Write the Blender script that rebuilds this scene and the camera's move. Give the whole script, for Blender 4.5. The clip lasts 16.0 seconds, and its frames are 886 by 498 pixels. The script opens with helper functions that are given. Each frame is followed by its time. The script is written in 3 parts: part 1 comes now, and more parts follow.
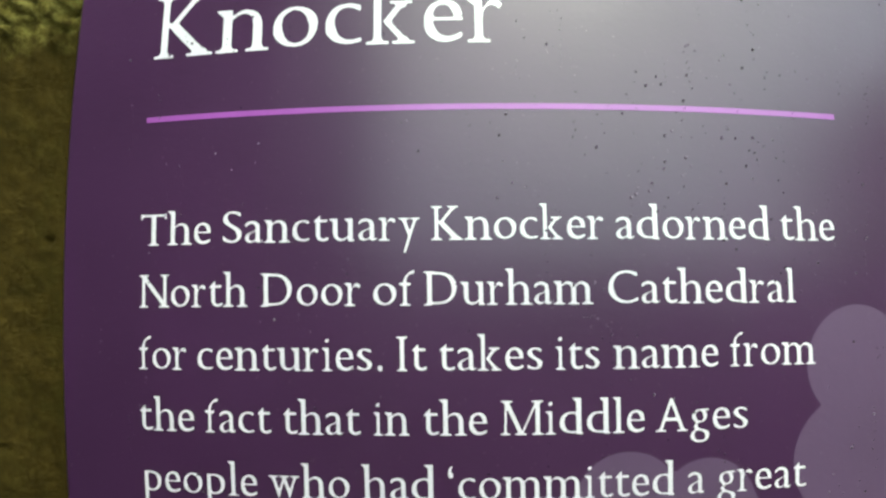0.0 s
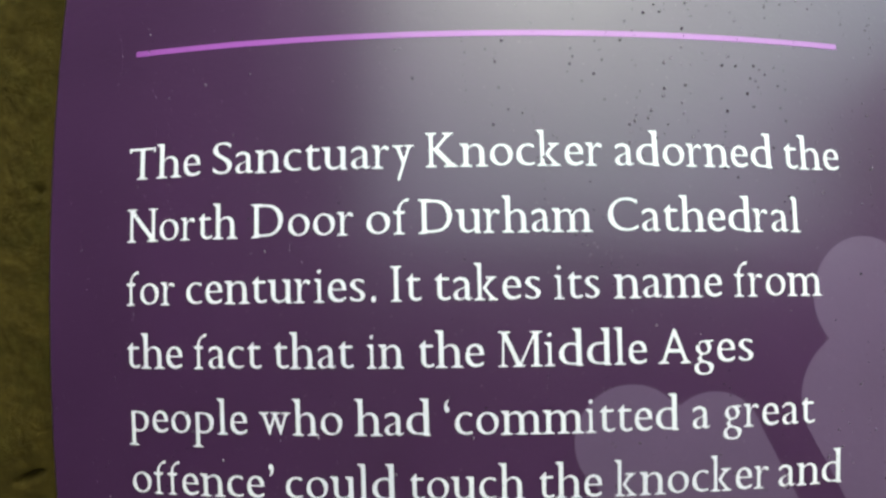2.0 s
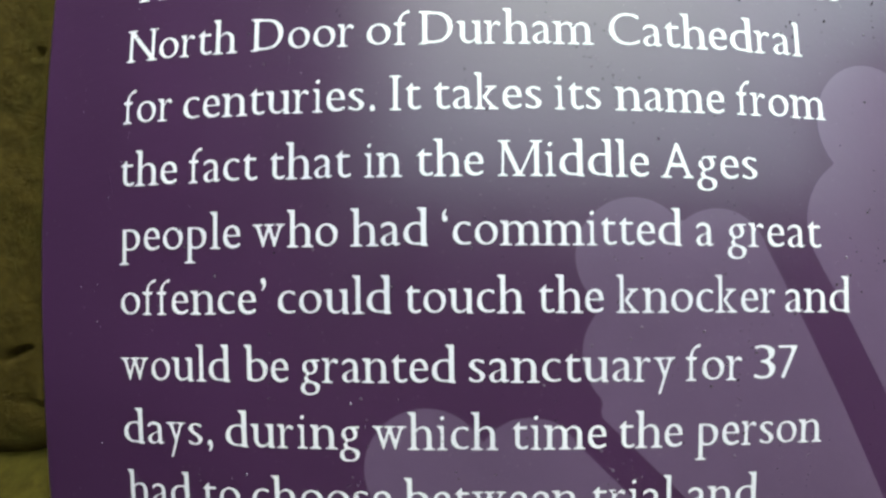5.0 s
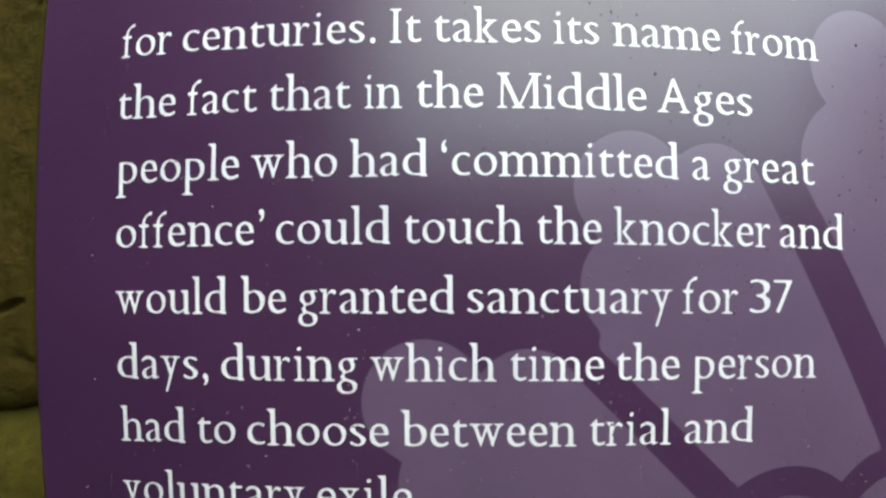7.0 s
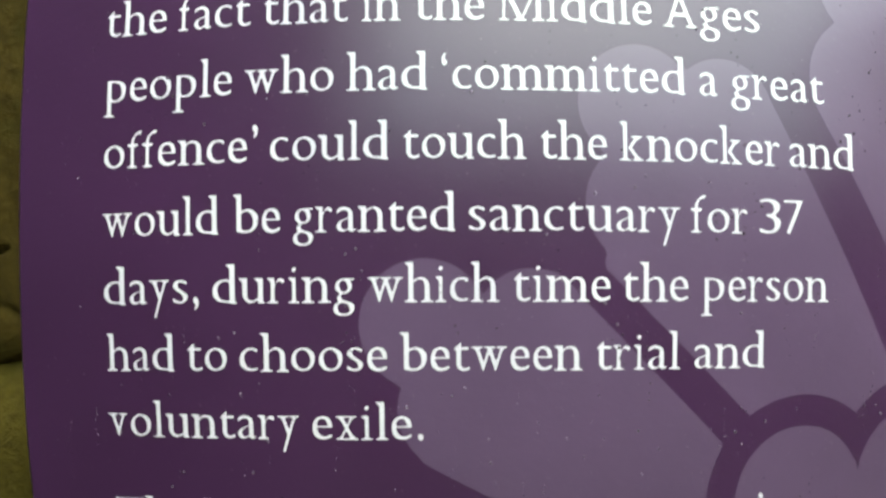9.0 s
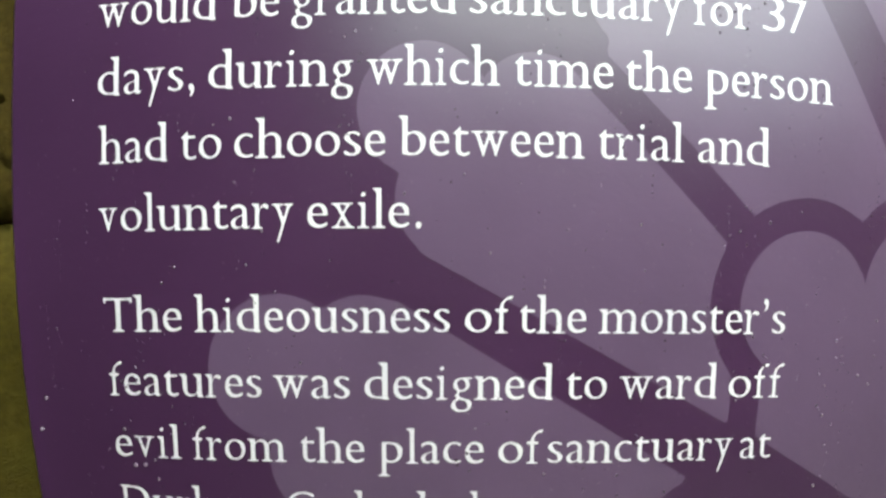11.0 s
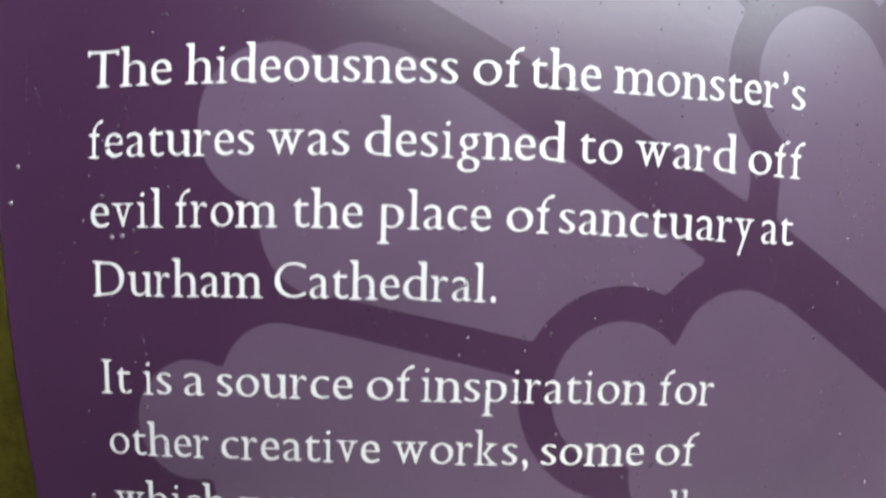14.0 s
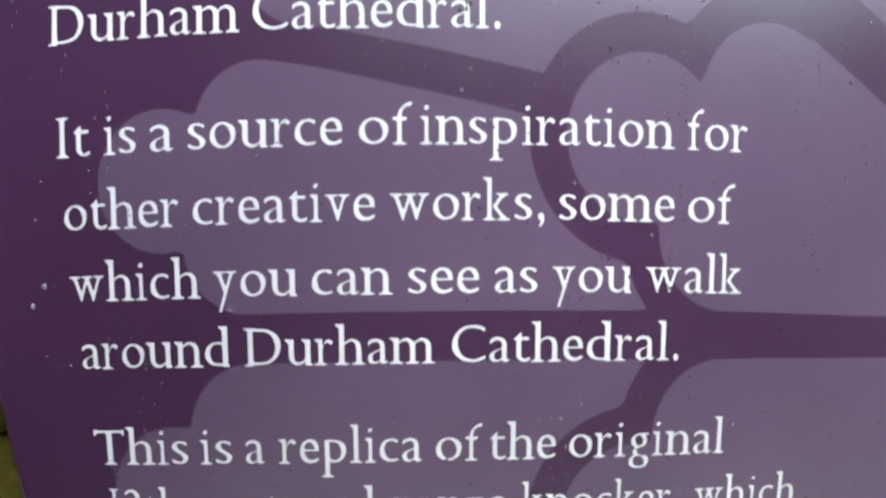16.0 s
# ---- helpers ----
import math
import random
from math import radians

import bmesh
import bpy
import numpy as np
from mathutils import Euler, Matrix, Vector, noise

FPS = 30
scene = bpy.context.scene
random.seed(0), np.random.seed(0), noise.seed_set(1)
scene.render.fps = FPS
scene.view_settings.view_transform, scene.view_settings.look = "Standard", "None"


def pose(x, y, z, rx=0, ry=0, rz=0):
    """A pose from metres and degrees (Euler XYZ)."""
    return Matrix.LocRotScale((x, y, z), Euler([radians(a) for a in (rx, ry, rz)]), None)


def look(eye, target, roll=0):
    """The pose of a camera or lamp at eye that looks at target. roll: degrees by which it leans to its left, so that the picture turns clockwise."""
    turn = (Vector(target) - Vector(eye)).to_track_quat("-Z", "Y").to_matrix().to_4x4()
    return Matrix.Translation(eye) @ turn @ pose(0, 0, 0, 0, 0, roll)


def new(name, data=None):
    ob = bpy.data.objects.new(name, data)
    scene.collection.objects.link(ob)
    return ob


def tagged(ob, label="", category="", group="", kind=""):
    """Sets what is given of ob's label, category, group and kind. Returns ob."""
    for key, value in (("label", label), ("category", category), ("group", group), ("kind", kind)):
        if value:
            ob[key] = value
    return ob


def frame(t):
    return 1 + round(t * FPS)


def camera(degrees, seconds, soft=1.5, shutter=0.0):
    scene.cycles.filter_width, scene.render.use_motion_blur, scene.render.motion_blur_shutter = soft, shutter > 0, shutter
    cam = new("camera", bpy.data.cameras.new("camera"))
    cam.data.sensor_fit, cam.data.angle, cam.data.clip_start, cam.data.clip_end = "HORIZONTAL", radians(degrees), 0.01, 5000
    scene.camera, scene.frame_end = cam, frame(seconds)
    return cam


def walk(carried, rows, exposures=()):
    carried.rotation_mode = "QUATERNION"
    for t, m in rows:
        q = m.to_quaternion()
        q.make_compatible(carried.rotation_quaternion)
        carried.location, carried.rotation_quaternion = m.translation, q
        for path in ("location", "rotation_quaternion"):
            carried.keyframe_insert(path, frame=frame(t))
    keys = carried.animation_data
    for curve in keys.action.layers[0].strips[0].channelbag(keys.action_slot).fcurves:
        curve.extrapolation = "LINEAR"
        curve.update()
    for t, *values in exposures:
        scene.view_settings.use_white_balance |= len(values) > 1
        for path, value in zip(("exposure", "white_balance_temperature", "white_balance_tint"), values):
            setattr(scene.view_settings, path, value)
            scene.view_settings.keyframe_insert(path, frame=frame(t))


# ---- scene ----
cam = camera(84.05, 16.0, soft=2.5, shutter=0.5)
# seconds, place, then pitch, roll and yaw in degrees
ROWS = [
    (0, -0.0047, -0.2049, 1.4886, -9.19, 1.22, 0.86),
    (0.5, -0.0055, -0.2012, 1.4806, -8.8, 1.08, 0.79),
    (1, -0.0059, -0.2041, 1.4759, -8.54, 0.86, 0.72),
    (1.5, -0.0056, -0.2057, 1.4638, -8.16, 0.72, 0.68),
    (2, -0.003, -0.2047, 1.4497, -8.07, 1.51, 0.89),
    (2.5, -0.0023, -0.2046, 1.4342, -7.6, 1.38, 0.99),
    (3, -0.0051, -0.2107, 1.4214, -7.14, 0.53, 0.84),
    (3.5, -0.0034, -0.211, 1.4004, -6.72, 0.87, 1.14),
    (4, -0.0055, -0.2117, 1.385, -6.37, 0.38, 0.85),
    (4.5, -0.002, -0.2121, 1.3625, -5.66, 0.91, 1.43),
    (5, -0.004, -0.2128, 1.3516, -5.26, 0.7, 1.04),
    (5.2, -0.0048, -0.2124, 1.3461, -5.1, 0.54, 0.82),
    (7.3, -0.0076, -0.2166, 1.3118, -4.23, 0.23, 0.18),
    (7.5, -0.008, -0.2167, 1.3081, -4.12, 0.2, 0.15),
    (8, -0.0084, -0.2156, 1.3043, -3.95, 0.13, 0.03),
    (8.5, -0.0078, -0.2145, 1.2936, -3.58, 0.35, 0.15),
    (9, -0.0092, -0.211, 1.2763, -3.45, 0.36, -0.23),
    (9.5, -0.0094, -0.2124, 1.2492, -2.75, -0.04, -0.29),
    (10, -0.0099, -0.2131, 1.22, -2.17, -0.24, -0.44),
    (12.3, -0.0095, -0.2081, 1.1468, -0.85, -0.41, -0.38),
    (12.5, -0.0099, -0.2083, 1.144, -0.68, -0.47, -0.49),
    (13, -0.01, -0.204, 1.126, -0.27, -0.31, -0.52),
    (13.5, -0.0137, -0.2006, 1.0893, 1.08, -0.55, -1.37),
    (14, -0.0144, -0.1973, 1.0578, 2.38, -1.54, -1.56),
    (14.5, -0.0127, -0.1916, 1.0246, 3.36, -0.4, -1.31),
    (15, -0.0128, -0.1822, 0.9906, 4.44, -0.86, -1.47),
    (15.5, -0.0145, -0.1726, 0.9653, 5.33, -0.62, -1.99),
    (16, -0.0152, -0.1638, 0.9401, 6.79, 0.46, -2.14),
]
walk(cam, [(t, pose(x, y, z, 90 + pitch, roll, yaw)) for t, x, y, z, pitch, roll, yaw in ROWS],
     [(0.0, 1.94, 6850, -15), (5.0, 2.10, 6450, -13), (9.0, 2.39, 6700, -12), (10.5, 2.66, 6750, -12), (12.5, 2.90, 6800, -12), (13.5, 2.98, 6700, -12), (16.0, 3.29, 6100, -9)])

# ---- light: an overcast sky, hemmed in by unseen walls added round the panel ----
SUN_UP, SUN_TURN = radians(66), radians(148)
world = bpy.data.worlds.new("sky")
scene.world = world
world.use_nodes = True
wn = world.node_tree.nodes
sky = wn.new("ShaderNodeTexSky")
sky.sky_type, sky.sun_disc = "NISHITA", False
sky.sun_elevation, sky.sun_rotation = SUN_UP, SUN_TURN
sky.air_density, sky.dust_density, sky.ozone_density = 1.0, 2.0, 1.0
wn["Background"].inputs["Strength"].default_value = 0.15
cloud = wn.new("ShaderNodeHueSaturation")  # thin cloud greys the blue
cloud.inputs["Saturation"].default_value = 0.42
world.node_tree.links.new(sky.outputs["Color"], cloud.inputs["Color"])
world.node_tree.links.new(cloud.outputs["Color"], wn["Background"].inputs["Color"])
sun = new("sun", bpy.data.lights.new("sun", "SUN"))
sun.data.energy, sun.data.angle, sun.data.color = 0.4, radians(80), (1.0, 0.97, 0.93)
sun.matrix_world = look((3 * math.sin(SUN_TURN), 3 * math.cos(SUN_TURN), 3 * math.tan(SUN_UP)), (0, 0, 0))


# ---- materials ----
def material(name, rough=0.5, ior=1.5, metal=0.0):
    m = bpy.data.materials.new(name)
    m.use_nodes = True
    b = m.node_tree.nodes["Principled BSDF"]
    b.inputs["Roughness"].default_value = rough
    b.inputs["IOR"].default_value = ior
    b.inputs["Metallic"].default_value = metal
    return m, m.node_tree.nodes, m.node_tree.links, b


def noise_at(nodes, links, scale, detail=4.0, rough=0.55, stretch=(1, 1, 1)):
    co, mp, n = nodes.new("ShaderNodeTexCoord"), nodes.new("ShaderNodeMapping"), nodes.new("ShaderNodeTexNoise")
    mp.inputs["Scale"].default_value = stretch
    n.inputs["Scale"].default_value, n.inputs["Detail"].default_value, n.inputs["Roughness"].default_value = scale, detail, rough
    links.new(co.outputs["Object"], mp.inputs["Vector"])
    links.new(mp.outputs["Vector"], n.inputs["Vector"])
    return n.outputs["Fac"]


def ramp(nodes, links, fac, *stops):
    r = nodes.new("ShaderNodeValToRGB")
    el = r.color_ramp.elements
    for i, (p, c) in enumerate(stops):
        e = el[i] if i < 2 else el.new(p)
        e.position, e.color = p, (*c, 1)
    links.new(fac, r.inputs["Fac"])
    return r.outputs["Color"]


def mixed(nodes, links, a, b, fac, how="MIX"):
    m = nodes.new("ShaderNodeMix")
    m.data_type, m.blend_type = "RGBA", how
    for socket, value in ((m.inputs[6], a), (m.inputs[7], b), (m.inputs[0], fac)):
        if isinstance(value, (tuple, float)):
            socket.default_value = (*value, 1) if isinstance(value, tuple) else value
        else:
            links.new(value, socket)
    return m.outputs[2]


def bumped(nodes, links, b, height, strength, distance):
    n = nodes.new("ShaderNodeBump")
    n.inputs["Strength"].default_value, n.inputs["Distance"].default_value = strength, distance
    links.new(height, n.inputs["Height"])
    links.new(n.outputs["Normal"], b.inputs["Normal"])


def printed(name, colour, rough=0.32, ior=1.63):
    """A colour printed on the laminate: all prints share its gloss, its fine orange peel and its faint film of rain dirt."""
    m, n, l, b = material(name, rough, ior)
    blot = noise_at(n, l, 9.0, 5.0)
    dark = tuple(c * 0.86 for c in colour)
    light = tuple(min(0.9, c * 1.1) for c in colour)
    base = ramp(n, l, blot, (0.3, dark), (0.7, light))
    dust = noise_at(n, l, 620.0, 2.0, 0.5)
    specks = ramp(n, l, dust, (0.70, (0, 0, 0)), (0.78, (0.22, 0.22, 0.22)))
    base = mixed(n, l, base, (0.36, 0.30, 0.36), specks)
    l.new(base, b.inputs["Base Color"])
    runs = noise_at(n, l, 26.0, 4.0, 0.6, (1, 1, 0.12))
    l.new(ramp(n, l, runs, (0.3, (rough * 0.92,) * 3), (0.75, (rough * 1.12,) * 3)), b.inputs["Roughness"])
    ripple = n.new("ShaderNodeMath")  # fine orange peel over slow level ripples of the glue beneath
    ripple.operation, ripple.inputs[1].default_value = "MULTIPLY_ADD", 1.2
    l.new(noise_at(n, l, 70.0, 4.0, 0.65, (0.75, 1, 1.1)), ripple.inputs[0])
    l.new(noise_at(n, l, 210.0, 3.0, 0.6, (0.7, 1, 1)), ripple.inputs[2])
    bumped(n, l, b, ripple.outputs[0], 0.13, 0.0006)
    return m


PURPLE = printed("purple_print", (0.0550, 0.0190, 0.0635))
MAUVE = printed("mauve_print", (0.117, 0.0690, 0.134))
WHITE = printed("white_print", (0.82, 0.778, 0.88))
PINK = printed("violet_print", (0.33, 0.085, 0.40))


def stone(name, dark, mid, light, moss, crust=()):
    m, n, l, b = material(name, 0.9, 1.2)
    big = noise_at(n, l, 5.0, 6.0, 0.6)
    fine = noise_at(n, l, 90.0, 5.0, 0.65)
    base = ramp(n, l, big, (0.3, dark), (0.5, mid), (0.72, light))
    grain = ramp(n, l, fine, (0.32, (0.66, 0.64, 0.60)), (0.68, (1.28, 1.26, 1.22)))
    base = mixed(n, l, base, grain, 1.0, "MULTIPLY")
    patch = ramp(n, l, noise_at(n, l, 11.0, 7.0, 0.7), (0.50, (0, 0, 0)), (0.66, (0.75, 0.75, 0.75)))
    base = mixed(n, l, base, moss, patch)
    if crust:  # yellow-green lichen grows over the stone above about 1.57 m, with a ragged lower edge
        co, split, high = n.new("ShaderNodeTexCoord"), n.new("ShaderNodeSeparateXYZ"), n.new("ShaderNodeMath")
        l.new(co.outputs["Object"], split.inputs[0])
        high.operation, high.inputs[1].default_value = "MULTIPLY_ADD", 0.045
        l.new(noise_at(n, l, 34.0, 6.0, 0.65), high.inputs[0])
        l.new(split.outputs["Z"], high.inputs[2])
        step = n.new("ShaderNodeMapRange")
        step.inputs["From Min"].default_value, step.inputs["From Max"].default_value = 1.586, 1.600
        l.new(high.outputs[0], step.inputs["Value"])
        scab = ramp(n, l, noise_at(n, l, 120.0, 6.0, 0.7), (0.36, crust[0]), (0.5, crust[1]), (0.64, crust[2]))
        base = mixed(n, l, base, scab, step.outputs["Result"])
    info = n.new("ShaderNodeObjectInfo")
    vary = ramp(n, l, info.outputs["Random"], (0.0, (0.82, 0.82, 0.82)), (1.0, (1.15, 1.12, 1.05)))
    l.new(mixed(n, l, base, vary, 1.0, "MULTIPLY"), b.inputs["Base Color"])
    bumped(n, l, b, noise_at(n, l, 150.0, 7.0, 0.75), 0.75, 0.004)
    return m


SANDSTONE = stone("weathered_sandstone", (0.047, 0.032, 0.0070), (0.060, 0.042, 0.0090), (0.077, 0.054, 0.0125), (0.056, 0.047, 0.0090))
LICHEN = stone("lichen_sandstone", (0.047, 0.032, 0.0070), (0.060, 0.042, 0.0090), (0.077, 0.054, 0.0125), (0.056, 0.047, 0.0090),
               ((0.060, 0.044, 0.010), (0.155, 0.128, 0.030), (0.29, 0.25, 0.075)))
MOSSY = stone("mossy_sandstone", (0.045, 0.034, 0.0062), (0.059, 0.0465, 0.0085), (0.080, 0.064, 0.0140), (0.067, 0.056, 0.0100))
MORTAR = stone("lime_mortar", (0.055, 0.043, 0.016), (0.075, 0.060, 0.024), (0.11, 0.09, 0.040), (0.06, 0.055, 0.016))
# very dark, so the unseen west screen keeps the left reflection dark
DARK_SCREEN = stone("dark_screen_stone", (0.016, 0.012, 0.008), (0.026, 0.020, 0.014), (0.040, 0.031, 0.022), (0.026, 0.023, 0.014))
# ground tone raised to bounce more light up the panel
BOUNCE_GROUND = stone("bounce_ground", (0.27, 0.26, 0.25), (0.37, 0.36, 0.345), (0.46, 0.445, 0.43), (0.27, 0.265, 0.25))
# pale, so the unseen east screen throws light on the panel's lower right
PALE_SCREEN = stone("pale_screen_stone", (0.44, 0.41, 0.37), (0.54, 0.51, 0.46), (0.62, 0.59, 0.54), (0.45, 0.43, 0.38))
# invented colour for the unseen south screen
SCREEN_STONE = stone("screen_stone", (0.33, 0.30, 0.26), (0.46, 0.42, 0.365), (0.55, 0.50, 0.44), (0.36, 0.335, 0.275))
STEEL, _n, _l, _b = material("brushed_steel", 0.35, 1.5, 1.0)
_l.new(ramp(_n, _l, noise_at(_n, _l, 60.0, 3.0, 0.6, (1, 1, 8)), (0.3, (0.4, 0.4, 0.42)), (0.7, (0.55, 0.55, 0.57))), _b.inputs["Base Color"])
# lilac-grey body colour stands in for the light clear drops would refract
WATER, _n, _l, _b = material("rain_drop", 0.12, 1.33)
_b.inputs["Alpha"].default_value = 0.6
_l.new(ramp(_n, _l, noise_at(_n, _l, 50.0), (0.3, (0.12, 0.08, 0.13)), (0.7, (0.34, 0.26, 0.36))), _b.inputs["Base Color"])


# ---- mesh helpers ----
def mesh_of(name, verts, faces, mat, smooth=False):
    me = bpy.data.meshes.new(name)
    me.from_pydata([tuple(v) for v in verts], [], faces)
    me.materials.append(mat)
    if smooth:
        me.polygons.foreach_set("use_smooth", [True] * len(me.polygons))
    me.update()
    return me


def part(name, me, parent, label=""):
    ob = new(name, me)
    ob.parent = parent
    return tagged(ob, label)


# ---- the curved sign panel ----
# u runs across the panel, v up it; its face bulges slightly both ways
RADIUS, BULGE, MIDDLE, MIDDLE_Z = 1.0082, 0.4338, -0.2407, 1.2
TIP = math.atan(2 * BULGE * MIDDLE)
RIGHT_EDGE, TOP_EDGE, BOTTOM_EDGE = 0.40, 0.27, -0.74


def on_panel(u, v, lift=0.0):
    """The point of the panel's face at u, v, lifted off it by so many metres."""
    th = u / RADIUS
    slope = 2 * BULGE * v
    p = np.stack([RADIUS * np.sin(th), RADIUS * (1 - np.cos(th)) + BULGE * v * v, v + 0 * u], -1)
    n = np.stack([np.sin(th), -np.cos(th), slope * np.cos(th)], -1)
    p = p + lift * n / np.linalg.norm(n, axis=-1, keepdims=True) - np.array([0, BULGE * MIDDLE * MIDDLE, MIDDLE])
    c, s = math.cos(TIP), math.sin(TIP)
    return p @ np.array([[1, 0, 0], [0, c, -s], [0, s, c]]).T + np.array([0, 0, MIDDLE_Z])


def left_edge(v):
    return -0.2128 + 0.29 * max(0.0, -0.25 - v) ** 2


def panel_sheet():
    """The sheet itself: 6 mm thick, with a rounded rim."""
    nu, nv = 90, 130
    rows = []
    for lift, inset in ((-0.006, 0.0012), (-0.0046, 0.0), (-0.0014, 0.0), (-0.0004, 0.0004), (0.0, 0.0014)):
        rows.append((lift, inset))
    verts, faces = [], []
    vs = np.linspace(BOTTOM_EDGE, TOP_EDGE, nv + 1)

    def grid(lift, inset, flip):
        base = len(verts)
        for v in vs:
            vv = min(max(v, BOTTOM_EDGE + inset), TOP_EDGE - inset)
            us = np.linspace(left_edge(vv) + inset, RIGHT_EDGE - inset, nu + 1)
            verts.extend(on_panel(us, np.full(nu + 1, vv), lift))
        for j in range(nv):
            for i in range(nu):
                a = base + j * (nu + 1) + i
                q = (a, a + 1, a + nu + 2, a + nu + 1)
                faces.append(q[::-1] if flip else q)

    def ring(lift, inset):
        base = len(verts)
        us = [(left_edge(v) + inset, min(max(v, BOTTOM_EDGE + inset), TOP_EDGE - inset)) for v in vs[::-1]]
        lo, hi = BOTTOM_EDGE + inset, TOP_EDGE - inset
        us += [(u, lo) for u in np.linspace(left_edge(lo) + inset, RIGHT_EDGE - inset, nu + 1)[1:-1]]
        us += [(RIGHT_EDGE - inset, min(max(v, lo), hi)) for v in vs]
        us += [(u, hi) for u in np.linspace(RIGHT_EDGE - inset, left_edge(hi) + inset, nu + 1)[1:-1]]
        us = np.array(us)
        verts.extend(on_panel(us[:, 0], us[:, 1], lift))
        return base, len(us)

    grid(0.0, 0.0014, False)
    grid(-0.006, 0.0012, True)
    rings = [ring(*r) for r in rows]
    for (a, n), (b, _) in zip(rings, rings[1:]):
        for i in range(n):
            j = (i + 1) % n
            faces.append((a + i, a + j, b + j, b + i))
    return mesh_of("sheet", verts, faces, PURPLE, True)


sign = new("information_panel")
tagged(sign, "glossy purple information panel with white lettering fixed before a stone wall", "sign")
sheet = part("sheet", panel_sheet(), sign, "bulging glossy purple printed sheet, wet with rain")


# ---- shapes cut from a distance field ----
def loops_of(field):
    """Closed outlines where the field is zero, in grid steps; inside is negative."""
    inside = field < 0
    h, w = field.shape
    links = {}

    def cut(a, b):
        fa, fb = field[a], field[b]
        t = fa / (fa - fb)
        return (a[1] + (b[1] - a[1]) * t, a[0] + (b[0] - a[0]) * t)

    code = inside[:-1, :-1] * 1 + inside[:-1, 1:] * 2 + inside[1:, 1:] * 4 + inside[1:, :-1] * 8
    turns = {1: "30", 2: "01", 3: "31", 4: "12", 6: "02", 7: "32", 8: "23", 9: "20", 11: "21", 12: "13", 13: "10", 14: "03", 5: "3012", 10: "0123"}
    for y, x in zip(*np.nonzero((code > 0) & (code < 15))):
        c = ((y, x), (y, x + 1), (y + 1, x + 1), (y + 1, x))
        s = turns[int(code[y, x])]
        for k in range(0, len(s), 2):
            keys = []
            for e in (int(s[k]), int(s[k + 1])):
                a, b = sorted((c[e], c[(e + 1) % 4]))
                keys.append((a, b))
            links[keys[0]] = keys[1]
    out = []
    while links:
        start, nxt = links.popitem()
        loop = [start]
        while nxt != start and nxt in links:
            loop.append(nxt)
            nxt = links.pop(nxt)
        if len(loop) > 5:
            out.append(np.array([cut(*k) for k in loop]))
    return out


def filled_cells(field, us, vs):
    """All cells of the grid inside the field, cut along its edge, as points (u, v) and faces."""
    inside = field < 0
    pts, faces, seen = [], [], {}

    def at(key, p):
        if key not in seen:
            seen[key] = len(pts)
            pts.append(p)
        return seen[key]

    h, w = field.shape
    for y in range(h - 1):
        for x in range(w - 1):
            c = ((y, x), (y, x + 1), (y + 1, x + 1), (y + 1, x))
            n = sum(bool(inside[k]) for k in c)
            if n == 0:
                continue
            f = []
            for i in range(4):
                a, b = c[i], c[(i + 1) % 4]
                if inside[a]:
                    f.append(at(a, (us[a[1]], vs[a[0]])))
                if inside[a] != inside[b]:
                    t = field[a] / (field[a] - field[b])
                    k = tuple(sorted((a, b)))
                    f.append(at(k, (us[a[1]] + (us[b[1]] - us[a[1]]) * t, vs[a[0]] + (vs[b[0]] - vs[a[0]]) * t)))
            if len(f) > 2:
                faces.append(f)
    return np.array(pts), faces


# ---- the printed pattern: a sunburst of lobed petals round an inner ring of lobes ----
AXIS = -0.500
GAP = 0.0145
us_, vs_ = np.arange(-0.150, 0.300, 0.003), np.arange(-0.640, 0.0, 0.003)
UU, VV = np.meshgrid(us_, vs_)


def disc(cu, cv, r):
    return np.hypot(UU - cu, VV - cv) - r


def hull(*corners):
    """Distance field of a convex shape with corners in clockwise order."""
    d = np.full(UU.shape, -1.0)
    for (a, b), (c, e) in zip(corners, corners[1:] + corners[:1]):
        n = math.hypot(c - a, e - b)
        d = np.maximum(d, ((e - b) * -(UU - a) + (c - a) * (VV - b)) / n)
    return d


def joined(*fields):
    return np.minimum.reduce(fields)


inner_low = joined(disc(0.0705, -0.428, 0.031), disc(0.125, -0.413, 0.031), disc(0.106, -0.462, 0.029),
                   hull((0.125, -0.395), (0.143, -0.386), (0.32, -0.492), (0.32, -0.493), (0.10, -0.491), (0.08, -0.45)))
inner_high = joined(disc(0.160, -0.292, 0.0335), disc(0.226, -0.285, 0.034),
                    hull((0.14, -0.29), (0.32, -0.28), (0.32, -0.455), (0.214, -0.395), (0.138, -0.352)))
ring = joined(inner_low, inner_high) - GAP
petal_low = joined(disc(-0.078, -0.426, 0.0250), disc(-0.116, -0.4425, 0.0258), disc(-0.083, -0.466, 0.0250),
                   hull((-0.076, -0.401), (-0.055, -0.4045), (0.085, -0.434), (0.085, -0.491), (-0.085, -0.491), (-0.106, -0.45)))
petal_two = joined(disc(-0.081, -0.321, 0.0325), disc(-0.043, -0.318, 0.0290), disc(-0.057, -0.3615, 0.0290),
                   hull((-0.045, -0.289), (-0.028, -0.2915), (0.120, -0.379), (0.120, -0.424), (-0.052, -0.3905), (-0.08, -0.36)))
petal_three = joined(disc(-0.017, -0.2105, 0.0285), disc(0.030, -0.2120, 0.0255), disc(-0.002, -0.2480, 0.0270),
                     hull((0.022, -0.187), (0.041, -0.188), (0.135, -0.281), (0.135, -0.352), (-0.018, -0.2715), (-0.02, -0.23)))
